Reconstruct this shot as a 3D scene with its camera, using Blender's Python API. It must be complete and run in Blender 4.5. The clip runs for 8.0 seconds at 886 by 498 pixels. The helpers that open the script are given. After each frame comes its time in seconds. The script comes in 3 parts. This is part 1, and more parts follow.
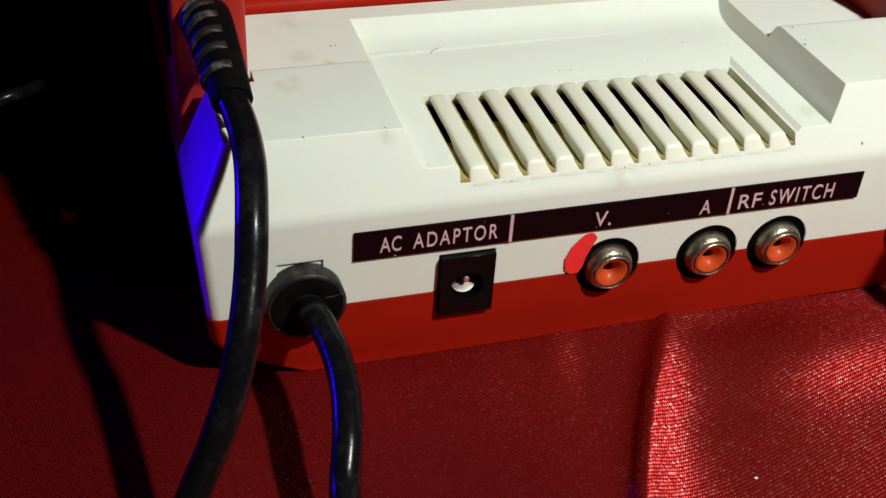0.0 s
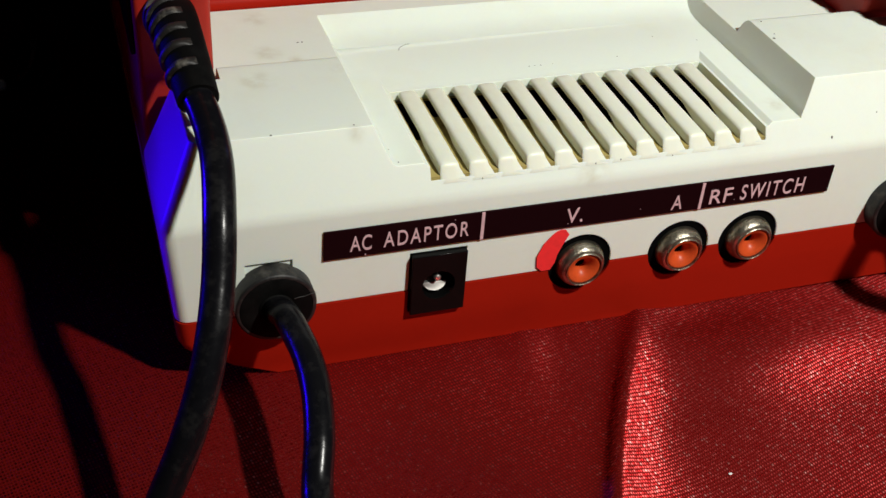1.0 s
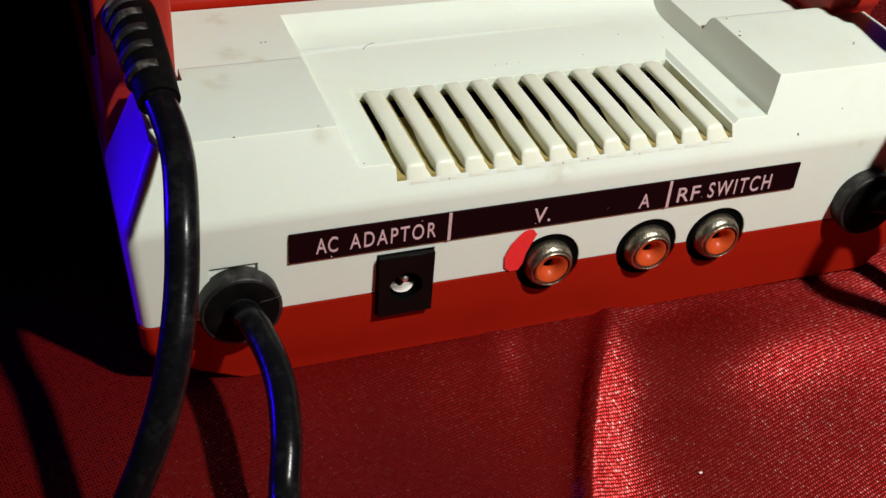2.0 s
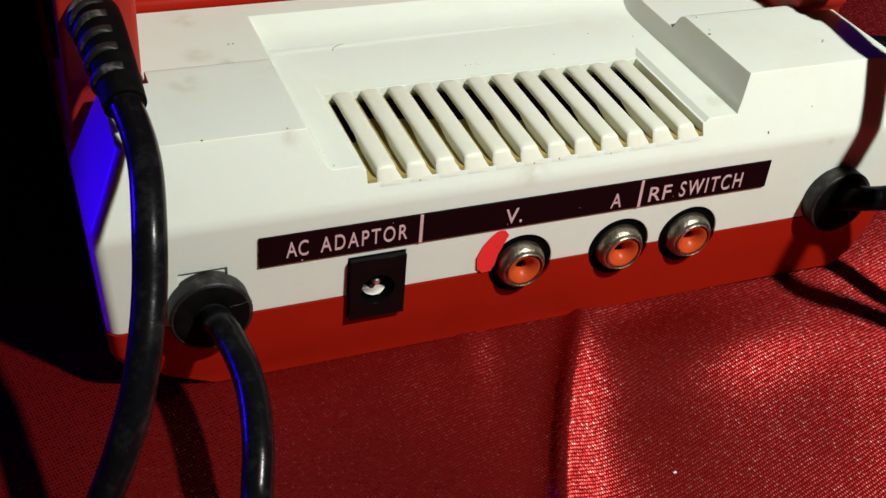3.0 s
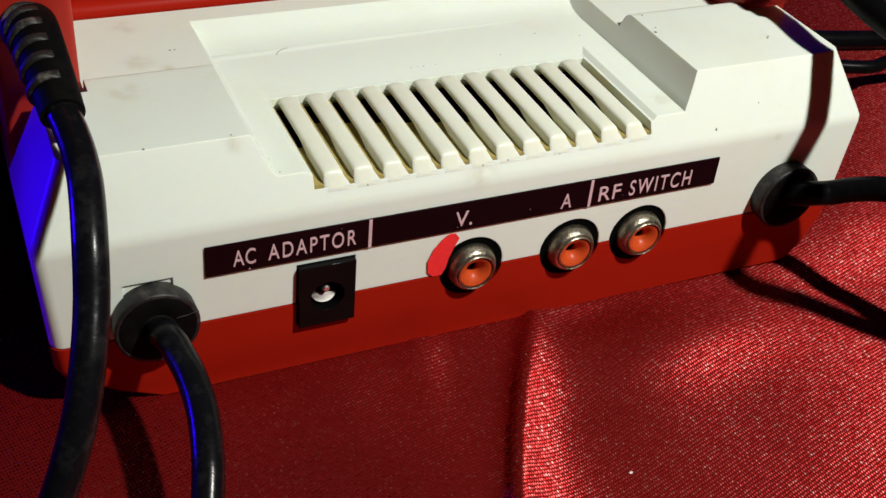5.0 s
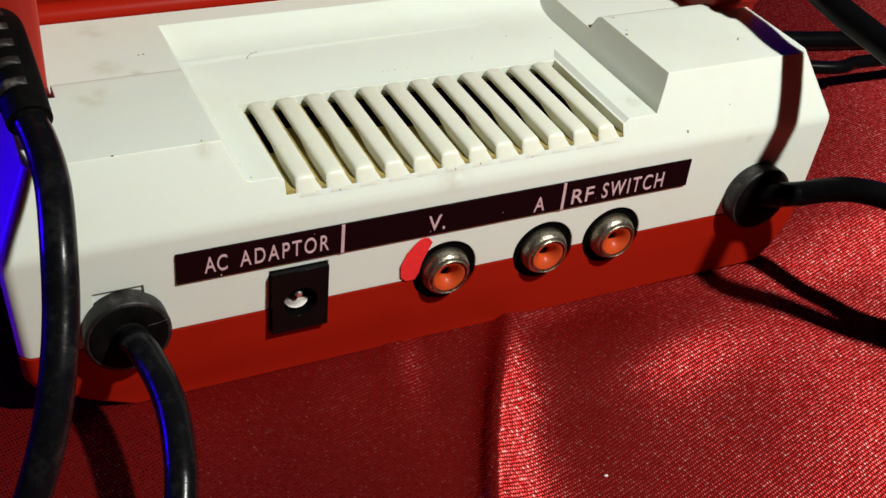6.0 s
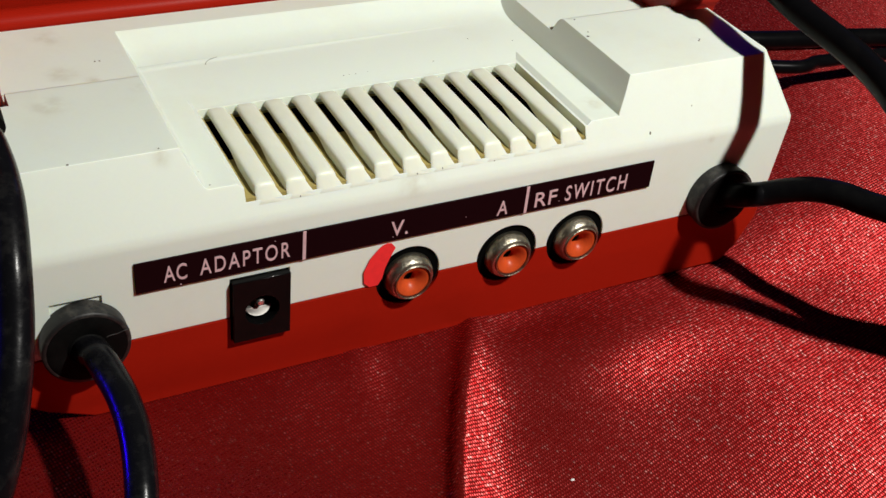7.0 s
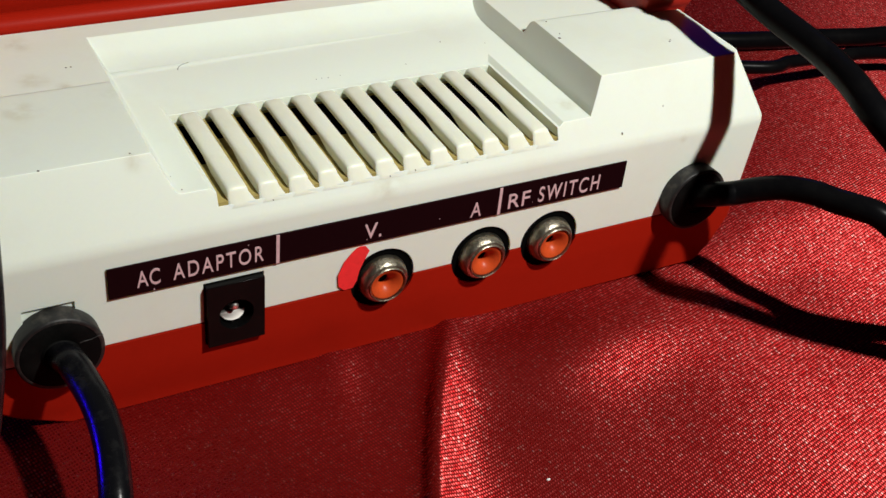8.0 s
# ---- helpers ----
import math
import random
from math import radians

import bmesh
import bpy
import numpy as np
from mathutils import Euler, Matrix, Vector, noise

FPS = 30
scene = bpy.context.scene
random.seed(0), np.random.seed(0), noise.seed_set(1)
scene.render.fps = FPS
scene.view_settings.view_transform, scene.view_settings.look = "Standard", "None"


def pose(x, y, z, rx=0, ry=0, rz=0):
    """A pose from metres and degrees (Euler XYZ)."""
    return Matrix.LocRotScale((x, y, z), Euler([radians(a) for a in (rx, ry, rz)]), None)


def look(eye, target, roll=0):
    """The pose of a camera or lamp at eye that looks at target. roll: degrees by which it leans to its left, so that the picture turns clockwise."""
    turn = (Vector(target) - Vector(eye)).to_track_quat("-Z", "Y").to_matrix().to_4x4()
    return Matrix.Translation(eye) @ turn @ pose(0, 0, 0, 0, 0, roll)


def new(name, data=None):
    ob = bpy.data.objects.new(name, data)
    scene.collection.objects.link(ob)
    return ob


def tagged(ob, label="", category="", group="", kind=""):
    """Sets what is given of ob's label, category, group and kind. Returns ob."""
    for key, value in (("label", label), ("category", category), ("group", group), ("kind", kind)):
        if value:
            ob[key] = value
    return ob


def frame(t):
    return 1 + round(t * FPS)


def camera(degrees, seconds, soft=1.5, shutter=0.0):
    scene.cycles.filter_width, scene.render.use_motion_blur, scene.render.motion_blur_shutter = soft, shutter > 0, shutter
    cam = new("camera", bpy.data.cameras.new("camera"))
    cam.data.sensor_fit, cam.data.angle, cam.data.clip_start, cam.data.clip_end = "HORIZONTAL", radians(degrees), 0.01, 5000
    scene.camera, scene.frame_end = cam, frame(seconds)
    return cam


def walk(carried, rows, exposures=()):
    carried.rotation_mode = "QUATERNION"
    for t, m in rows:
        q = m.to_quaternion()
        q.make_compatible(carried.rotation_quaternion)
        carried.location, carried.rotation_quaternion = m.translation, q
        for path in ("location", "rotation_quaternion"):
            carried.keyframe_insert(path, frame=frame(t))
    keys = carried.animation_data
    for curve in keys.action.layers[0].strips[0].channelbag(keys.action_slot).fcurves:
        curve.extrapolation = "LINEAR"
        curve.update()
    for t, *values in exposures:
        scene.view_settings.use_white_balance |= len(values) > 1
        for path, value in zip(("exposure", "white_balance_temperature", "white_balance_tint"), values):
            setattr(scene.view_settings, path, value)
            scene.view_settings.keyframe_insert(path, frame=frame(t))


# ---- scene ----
cam = camera(41.76, 8.0, soft=1.5)
PATH = [
    (0.0, -0.03356, -0.14727, 0.13851, 53.334, -3.097, -16.017),
    (0.5, -0.03363, -0.14650, 0.13789, 53.282, -3.374, -16.683),
    (1.0, -0.03357, -0.14537, 0.13744, 53.266, -3.589, -17.668),
    (1.5, -0.03300, -0.14464, 0.13718, 53.264, -3.771, -18.529),
    (3.0, -0.03200, -0.14268, 0.13664, 53.282, -4.336, -20.673),
    (3.5, -0.03120, -0.14218, 0.13667, 53.291, -4.376, -21.460),
    (4.0, -0.03062, -0.14104, 0.13672, 53.166, -4.574, -21.801),
    (4.5, -0.03035, -0.14146, 0.13606, 53.396, -4.507, -22.466),
    (6.0, -0.03014, -0.14017, 0.13608, 53.628, -5.007, -24.631),
    (6.5, -0.02947, -0.13963, 0.13568, 53.755, -5.186, -25.460),
    (7.0, -0.02826, -0.13938, 0.13604, 53.794, -5.249, -26.229),
    (7.5, -0.02707, -0.13992, 0.13628, 53.896, -5.097, -26.840),
    (8.0, -0.02729, -0.14073, 0.13606, 54.153, -5.196, -27.330),
]
walk(cam, [(t, pose(x, y, z, rx, ry, rz)) for t, x, y, z, rx, ry, rz in PATH])

# ---- light: one lamp above and behind the camera, two blue lamps beside and behind the console, a dark room ----
world = bpy.data.worlds.new("room_air")
world.use_nodes = True
world.node_tree.nodes["Background"].inputs["Color"].default_value = (0.5, 0.55, 0.7, 1)
world.node_tree.nodes["Background"].inputs["Strength"].default_value = 0.002
scene.world = world


def lamp(name, eye, target, size, power, color, cone):
    data = bpy.data.lights.new(name, "SPOT")
    data.shadow_soft_size, data.energy, data.color = size, power, color
    data.spot_size, data.spot_blend = radians(cone), 1.0
    ob = new(name, data)
    ob.matrix_world = look(eye, target)
    return ob


KEY = (0.167, -0.225, 0.355)
lamp("desk_lamp_light", KEY, (0.095, 0.0, 0.02), 0.008, 9.3, (1.0, 0.98, 0.92), 77)
lamp("blue_lamp_light", (-0.20, 0.128, 0.040), (-0.026, -0.004, 0.036), 0.02, 2.4, (0.02, 0.0, 1.0), 24)
lamp("blue_lamp_light", (0.42, 0.32, 0.20), (0.12, 0.0, 0.03), 0.03, 0.09, (0.03, 0.02, 1.0), 50)

# ---- materials ----


def nodes_of(name):
    m = bpy.data.materials.new(name)
    m.use_nodes = True
    t = m.node_tree
    return m, t.nodes, t.links, t.nodes["Principled BSDF"]


def plastic(name, color, rough, grain=0.03, stain=None, stain_amount=0.25, bump=0.02, grain_scale=1800, stain_scale=45, coat=0.0, metallic=0.0, spec=0.5):
    """A moulded surface: two scales of colour, a fine grain and worn gloss."""
    m, n, l, b = nodes_of(name)
    co = n.new("ShaderNodeTexCoord")
    big = n.new("ShaderNodeTexNoise")
    big.inputs["Scale"].default_value, big.inputs["Detail"].default_value, big.inputs["Roughness"].default_value = stain_scale, 6, 0.65
    fine = n.new("ShaderNodeTexNoise")
    fine.inputs["Scale"].default_value, fine.inputs["Detail"].default_value = grain_scale, 3
    for q in (big, fine):
        l.new(co.outputs["Object"], q.inputs["Vector"])
    ramp = n.new("ShaderNodeValToRGB")
    ramp.color_ramp.elements[0].position, ramp.color_ramp.elements[1].position = 0.5, 0.78
    ramp.color_ramp.elements[0].color, ramp.color_ramp.elements[1].color = (0, 0, 0, 1), (stain_amount,) * 3 + (1,)
    l.new(big.outputs["Fac"], ramp.inputs["Fac"])
    mix = n.new("ShaderNodeMix")
    mix.data_type = "RGBA"
    mix.inputs[6].default_value = (*color, 1)
    mix.inputs[7].default_value = (*(stain or [c * 0.6 for c in color]), 1)
    l.new(ramp.outputs["Color"], mix.inputs[0])
    hue = n.new("ShaderNodeHueSaturation")
    l.new(mix.outputs[2], hue.inputs["Color"])
    val = n.new("ShaderNodeMapRange")
    val.inputs["To Min"].default_value, val.inputs["To Max"].default_value = 1 - grain, 1 + grain
    l.new(fine.outputs["Fac"], val.inputs["Value"])
    l.new(val.outputs["Result"], hue.inputs["Value"])
    l.new(hue.outputs["Color"], b.inputs["Base Color"])
    rr = n.new("ShaderNodeMapRange")
    rr.inputs["To Min"].default_value, rr.inputs["To Max"].default_value = rough * 0.8, min(1.0, rough * 1.3)
    l.new(big.outputs["Fac"], rr.inputs["Value"])
    l.new(rr.outputs["Result"], b.inputs["Roughness"])
    bp = n.new("ShaderNodeBump")
    bp.inputs["Strength"].default_value, bp.inputs["Distance"].default_value = bump, 0.0005
    l.new(fine.outputs["Fac"], bp.inputs["Height"])
    l.new(bp.outputs["Normal"], b.inputs["Normal"])
    b.inputs["Metallic"].default_value = metallic
    b.inputs["Coat Weight"].default_value = coat
    b.inputs["Specular IOR Level"].default_value = spec
    return m


SMUDGES = ((-0.16, 5.15, 4.13, 0.35), (-0.10, 5.03, 4.13, 0.30), (-0.15, 3.75, 4.13, 0.40), (0.30, 3.40, 4.13, 0.22), (0.80, 2.45, 4.42, 0.20), (-0.60, 2.30, 4.42, 0.45), (10.95, 1.36, 4.42, 0.16), (9.05, 2.85, 4.42, 0.14), (0.63, 0.50, 4.34, 0.24), (10.66, -0.04, 3.08, 0.14), (4.60, 0.10, 3.40, 0.50), (8.40, 0.80, 3.79, 0.30))
IVORY = plastic("ivory_abs", (0.725, 0.79, 0.705), 0.40, 0.015, (0.62, 0.58, 0.42), 0.25, 0.012, spec=0.35)


def smudge(m, places, colour, amount):
    """Finger marks and grime at given places on the shell, broken up by noise."""
    n, l = m.node_tree.nodes, m.node_tree.links
    b = n["Principled BSDF"]
    co = n.new("ShaderNodeTexCoord")
    spots = None
    for x, y, z, r in places:
        d = n.new("ShaderNodeVectorMath")
        d.operation = "DISTANCE"
        d.inputs[1].default_value = (x * 0.01, y * 0.01, z * 0.01)
        l.new(co.outputs["Object"], d.inputs[0])
        f = n.new("ShaderNodeMapRange")
        f.interpolation_type = "SMOOTHSTEP"
        f.inputs["From Min"].default_value, f.inputs["From Max"].default_value = r * 0.01, 0.0
        l.new(d.outputs["Value"], f.inputs["Value"])
        if spots is None:
            spots = f.outputs["Result"]
        else:
            m2 = n.new("ShaderNodeMath")
            m2.operation = "MAXIMUM"
            l.new(spots, m2.inputs[0])
            l.new(f.outputs["Result"], m2.inputs[1])
            spots = m2.outputs["Value"]
    t = n.new("ShaderNodeTexNoise")
    t.inputs["Scale"].default_value, t.inputs["Detail"].default_value = 380, 4
    l.new(co.outputs["Object"], t.inputs["Vector"])
    r2 = n.new("ShaderNodeMapRange")
    r2.inputs["From Min"].default_value, r2.inputs["From Max"].default_value, r2.inputs["To Max"].default_value = 0.35, 0.75, amount
    l.new(t.outputs["Fac"], r2.inputs["Value"])
    mul = n.new("ShaderNodeMath")
    mul.operation = "MULTIPLY"
    l.new(spots, mul.inputs[0])
    l.new(r2.outputs["Result"], mul.inputs[1])
    mix = n.new("ShaderNodeMix")
    mix.data_type = "RGBA"
    mix.inputs[7].default_value = (*colour, 1)
    l.new(b.inputs["Base Color"].links[0].from_socket, mix.inputs[6])
    l.new(mul.outputs["Value"], mix.inputs[0])
    l.new(mix.outputs[2], b.inputs["Base Color"])


YELLOWED = plastic("yellowed_abs", (0.74, 0.775, 0.655), 0.38, 0.02, (0.58, 0.52, 0.34), 0.4, 0.012, stain_scale=70, spec=0.4)
smudge(IVORY, SMUDGES, (0.42, 0.38, 0.24), 0.55)
for moulded in (IVORY, YELLOWED):
    surface = moulded.node_tree.nodes["Principled BSDF"]
    surface.inputs["Subsurface Weight"].default_value = 0.3
    surface.inputs["Subsurface Radius"].default_value = (1.0, 0.8, 0.45)
    surface.inputs["Subsurface Scale"].default_value = 0.0012
CARD = plastic("aged_white_film", (0.64, 0.67, 0.66), 0.55, 0.02, (0.52, 0.52, 0.42), 0.45, 0.02, spec=0.12)
MAROON = plastic("maroon_abs", (0.31, 0.011, 0.004), 0.36, 0.05, (0.22, 0.007, 0.003), 0.3, 0.03, spec=0.06)
RED_PAD = plastic("red_abs", (0.36, 0.020, 0.012), 0.42, 0.05, (0.30, 0.05, 0.03), 0.4, 0.03, spec=0.25)
RUBBER = plastic("black_rubber", (0.003, 0.003, 0.003), 0.55, 0.2, (0.012, 0.012, 0.011), 0.4, 0.12, 900, 160, spec=0.04)
DUSTY = plastic("dusty_rubber", (0.010, 0.010, 0.010), 0.5, 0.25, (0.14, 0.13, 0.11), 0.65, 0.12, 900, 190, spec=0.35)
SHEATH = plastic("black_pvc", (0.003, 0.003, 0.0035), 0.30, 0.15, (0.010, 0.010, 0.009), 0.4, 0.06, 700, 130, spec=0.05)
WORN = plastic("dusty_black_pvc", (0.004, 0.004, 0.005), 0.24, 0.25, (0.030, 0.029, 0.027), 0.5, 0.10, 700, 300, spec=0.18)
RIB = plastic("dusty_rib_rubber", (0.012, 0.011, 0.010), 0.5, 0.3, (0.22, 0.205, 0.17), 0.9, 0.15, 900, 260, spec=0.35)
LABEL = plastic("dark_label_film", (0.010, 0.002, 0.003), 0.45, 0.15, (0.016, 0.004, 0.005), 0.4, 0.02, spec=0.03)
PRINT = plastic("pale_pink_print", (0.62, 0.42, 0.44), 0.5, 0.15, (0.40, 0.22, 0.24), 0.6, 0.02, 2500, 700)
GLOSS = plastic("glossy_black_abs", (0.003, 0.003, 0.003), 0.12, 0.1, (0.008, 0.008, 0.008), 0.4, 0.01, spec=0.07)
NICKEL = plastic("tarnished_nickel", (0.36, 0.33, 0.26), 0.36, 0.3, (0.07, 0.055, 0.03), 1.0, 0.25, 1300, 420, metallic=1.0)
BRIGHT = plastic("bright_nickel", (0.82, 0.80, 0.75), 0.42, 0.06, (0.5, 0.48, 0.42), 0.4, 0.02, metallic=1.0)
ORANGE = plastic("orange_nylon", (0.50, 0.065, 0.014), 0.34, 0.08, (0.28, 0.03, 0.008), 0.6, 0.03, 1200, 500, spec=0.22)
MARKER = plastic("red_marker_ink", (0.85, 0.028, 0.03), 0.5, 0.1, (0.6, 0.02, 0.02), 0.5, 0.02, 900, 500)
# near-black colour that stands in for the shade inside slots and holes
HOLE_SHADE = plastic("black_hole_shade", (0.003, 0.003, 0.003), 0.9, 0.1, spec=0.0)
SLOT_BROWN = plastic("brownish_yellow_plastic", (0.36, 0.29, 0.10), 0.7, 0.1, (0.07, 0.055, 0.02), 0.8, 0.05, 900, 250, spec=0.1)
GRIME = plastic("grey_grime", (0.10, 0.09, 0.07), 0.8, 0.3, (0.2, 0.18, 0.13), 0.5, 0.05, 2000, 900)
WALL = plastic("dark_wall_paint", (0.02, 0.02, 0.022), 0.9, 0.05, grain_scale=300, stain_scale=3, spec=0.05)
WOOD = plastic("dark_table_wood", (0.09, 0.05, 0.03), 0.5, 0.2, grain_scale=200, stain_scale=8)


def satin():
    """Red satin: long diagonal floats that shine across their run, and a fine uneven weave."""
    m, n, l, b = nodes_of("red_satin")
    co = n.new("ShaderNodeTexCoord")
    mp = n.new("ShaderNodeMapping")
    mp.inputs["Rotation"].default_value = (0, 0, radians(-15))
    l.new(co.outputs["Object"], mp.inputs["Vector"])
    wob = n.new("ShaderNodeTexNoise")
    wob.inputs["Scale"].default_value, wob.inputs["Detail"].default_value = 350, 2
    l.new(mp.outputs["Vector"], wob.inputs["Vector"])
    shift = n.new("ShaderNodeVectorMath")
    shift.operation = "MULTIPLY_ADD"
    shift.inputs[1].default_value = (0.00025, 0.00025, 0)
    l.new(wob.outputs["Color"], shift.inputs[0])
    l.new(mp.outputs["Vector"], shift.inputs[2])
    size = n.new("ShaderNodeMapping")
    size.inputs["Scale"].default_value = (1 / 0.00052, 1 / 0.00066, 1)
    l.new(shift.outputs["Vector"], size.inputs["Vector"])
    cell = n.new("ShaderNodeTexVoronoi")
    cell.voronoi_dimensions = "2D"
    cell.inputs["Scale"].default_value, cell.inputs["Randomness"].default_value = 1.0, 0.18
    l.new(size.outputs["Vector"], cell.inputs["Vector"])
    lit = n.new("ShaderNodeSeparateColor")
    l.new(cell.outputs["Color"], lit.inputs["Color"])
    ramp = n.new("ShaderNodeValToRGB")
    ramp.color_ramp.elements[0].position, ramp.color_ramp.elements[1].position = 0.0, 1.0
    ramp.color_ramp.elements[0].color, ramp.color_ramp.elements[1].color = (0.62, 0.025, 0.028, 1), (0.97, 0.40, 0.37, 1)
    knee = ramp.color_ramp.elements.new(0.87)
    knee.color = (0.97, 0.145, 0.140, 1)
    l.new(lit.outputs["Red"], ramp.inputs["Fac"])
    big = n.new("ShaderNodeTexNoise")
    big.inputs["Scale"].default_value, big.inputs["Detail"].default_value = 40, 5
    l.new(co.outputs["Object"], big.inputs["Vector"])
    mix = n.new("ShaderNodeMix")
    mix.data_type = "RGBA"
    mix.inputs[6].default_value, mix.inputs[7].default_value = (0.078, 0.0009, 0.0004, 1), (0.126, 0.0015, 0.0008, 1)
    l.new(big.outputs["Fac"], mix.inputs[0])
    l.new(mix.outputs[2], b.inputs["Base Color"])
    b.inputs["Roughness"].default_value = 0.7
    b.inputs["Specular IOR Level"].default_value = 0.1
    dome = n.new("ShaderNodeMath")
    dome.operation = "MULTIPLY_ADD"
    dome.inputs[1].default_value, dome.inputs[2].default_value = -1.0, 1.0
    l.new(cell.outputs["Distance"], dome.inputs[0])
    bp = n.new("ShaderNodeBump")
    bp.inputs["Strength"].default_value, bp.inputs["Distance"].default_value = 0.45, 0.00016
    l.new(dome.outputs["Value"], bp.inputs["Height"])
    l.new(bp.outputs["Normal"], b.inputs["Normal"])
    shine = n.new("ShaderNodeBsdfAnisotropic")
    shine.inputs["Roughness"].default_value, shine.inputs["Anisotropy"].default_value = 0.56, 0.62
    tan = n.new("ShaderNodeTangent")
    tan.direction_type, tan.uv_map = "UV_MAP", "thread"
    l.new(tan.outputs["Tangent"], shine.inputs["Tangent"])
    l.new(ramp.outputs["Color"], shine.inputs["Color"])
    l.new(bp.outputs["Normal"], shine.inputs["Normal"])
    dot = n.new("ShaderNodeMapRange")
    dot.inputs["From Min"].default_value, dot.inputs["From Max"].default_value = 0.18, 0.46
    dot.inputs["To Min"].default_value, dot.inputs["To Max"].default_value = 0.84, 0.03
    l.new(cell.outputs["Distance"], dot.inputs["Value"])
    vary = n.new("ShaderNodeMapRange")
    vary.inputs["To Min"].default_value, vary.inputs["To Max"].default_value = 0.50, 1.25
    l.new(lit.outputs["Green"], vary.inputs["Value"])
    amount = n.new("ShaderNodeMath")
    amount.operation, amount.use_clamp = "MULTIPLY", True
    l.new(dot.outputs["Result"], amount.inputs[0])
    l.new(vary.outputs["Result"], amount.inputs[1])
    both = n.new("ShaderNodeMixShader")
    l.new(amount.outputs["Value"], both.inputs["Fac"])
    l.new(b.outputs["BSDF"], both.inputs[1])
    l.new(shine.outputs["BSDF"], both.inputs[2])
    l.new(both.outputs["Shader"], n["Material Output"].inputs["Surface"])
    return m


SATIN = satin()

# ---- building helpers: shapes are given in centimetres ----
CM = 0.01


def thing(name, label, category, group="", kind="", at=(0, 0, 0)):
    ob = new(name)
    ob.empty_display_size = 0.01
    ob.location = [c * CM for c in at]
    return tagged(ob, label, category, group, kind)


def mesh_of(name, bm, material, smooth=None):
    me = bpy.data.meshes.new(name)
    bmesh.ops.recalc_face_normals(bm, faces=bm.faces)
    bm.to_mesh(me)
    bm.free()
    me.transform(Matrix.Scale(CM, 4))
    me.materials.clear()
    me.materials.append(material)
    if smooth is not None:
        me.shade_smooth() if smooth >= 180 else me.set_sharp_from_angle(angle=radians(smooth))
        if smooth < 180:
            for p in me.polygons:
                p.use_smooth = True
    return me


def part(name, bm, material, parent=None, label="", smooth=40, bevel=0.0, segments=2):
    """Links a bmesh, in centimetres, as one mesh object under a thing or part."""
    ob = new(name, mesh_of(name, bm, material, smooth))
    if parent:
        ob.parent = parent
        ob.matrix_parent_inverse = parent_matrix(parent).inverted()
    if bevel:
        mod = ob.modifiers.new("edges", "BEVEL")
        mod.width, mod.segments, mod.limit_method, mod.angle_limit = bevel * CM, segments, "ANGLE", radians(28)
        mod.harden_normals = False
    return tagged(ob, label)


def parent_matrix(ob):
    m = Matrix.Translation(ob.location) @ ob.rotation_euler.to_matrix().to_4x4()
    return parent_matrix(ob.parent) @ ob.matrix_parent_inverse @ m if ob.parent else m


def box(x0, x1, y0, y1, z0, z1, bm=None):
    bm = bm or bmesh.new()
    v = [bm.verts.new(p) for p in [(x, y, z) for z in (z0, z1) for y in (y0, y1) for x in (x0, x1)]]
    for f in ((0, 1, 3, 2), (4, 6, 7, 5), (0, 4, 5, 1), (2, 3, 7, 6), (0, 2, 6, 4), (1, 5, 7, 3)):
        bm.faces.new([v[i] for i in f])
    return bm


def rings(loops, bm=None, close=True):
    """Skins a stack of closed loops of equal length."""
    bm = bm or bmesh.new()
    rows = [[bm.verts.new(p) for p in lp] for lp in loops]
    k = len(rows[0])
    for a, b in zip(rows, rows[1:]):
        for i in range(k):
            bm.faces.new((a[i], a[(i + 1) % k], b[(i + 1) % k], b[i]))
    if close:
        bm.faces.new(rows[0][::-1])
        bm.faces.new(rows[-1])
    return bm


def rect(x0, x1, y0, y1, z):
    return [(x0, y0, z), (x1, y0, z), (x1, y1, z), (x0, y1, z)]


def turned(profile, center, n=40, bm=None, close=True):
    """A solid of revolution about an axis along y; profile rows are (radius, y)."""
    cx, cz = center
    return rings([[(cx + r * math.cos(2 * math.pi * i / n), y, cz + r * math.sin(2 * math.pi * i / n)) for i in range(n)] for r, y in profile], bm, close)


def spline(points, steps=10):
    pts = [Vector(p) for p in points]
    pts = [2 * pts[0] - pts[1]] + pts + [2 * pts[-1] - pts[-2]]
    out = []
    for a, b, c, d in zip(pts, pts[1:], pts[2:], pts[3:]):
        for i in range(steps):
            t = i / steps
            out.append(0.5 * ((2 * b) + (c - a) * t + (2 * a - 5 * b + 4 * c - d) * t * t + (3 * b - a - 3 * c + d) * t ** 3))
    return out + [pts[-2]]


def tube(points, radius, n=20, steps=10, bm=None):
    """A round cable along a smooth line; radius is a number or a function of the share 0 to 1."""
    line = spline(points, steps) if steps else [Vector(p) for p in points]
    up, loops = Vector((0.3, 0.2, 1)), []
    for i, p in enumerate(line):
        d = (line[min(i + 1, len(line) - 1)] - line[max(i - 1, 0)]).normalized()
        side = d.cross(up).normalized()
        up = side.cross(d).normalized()
        r = radius(i / (len(line) - 1)) if callable(radius) else radius
        loops.append([p + r * (math.cos(2 * math.pi * k / n) * side + math.sin(2 * math.pi * k / n) * up) for k in range(n)])
    return rings(loops, bm)


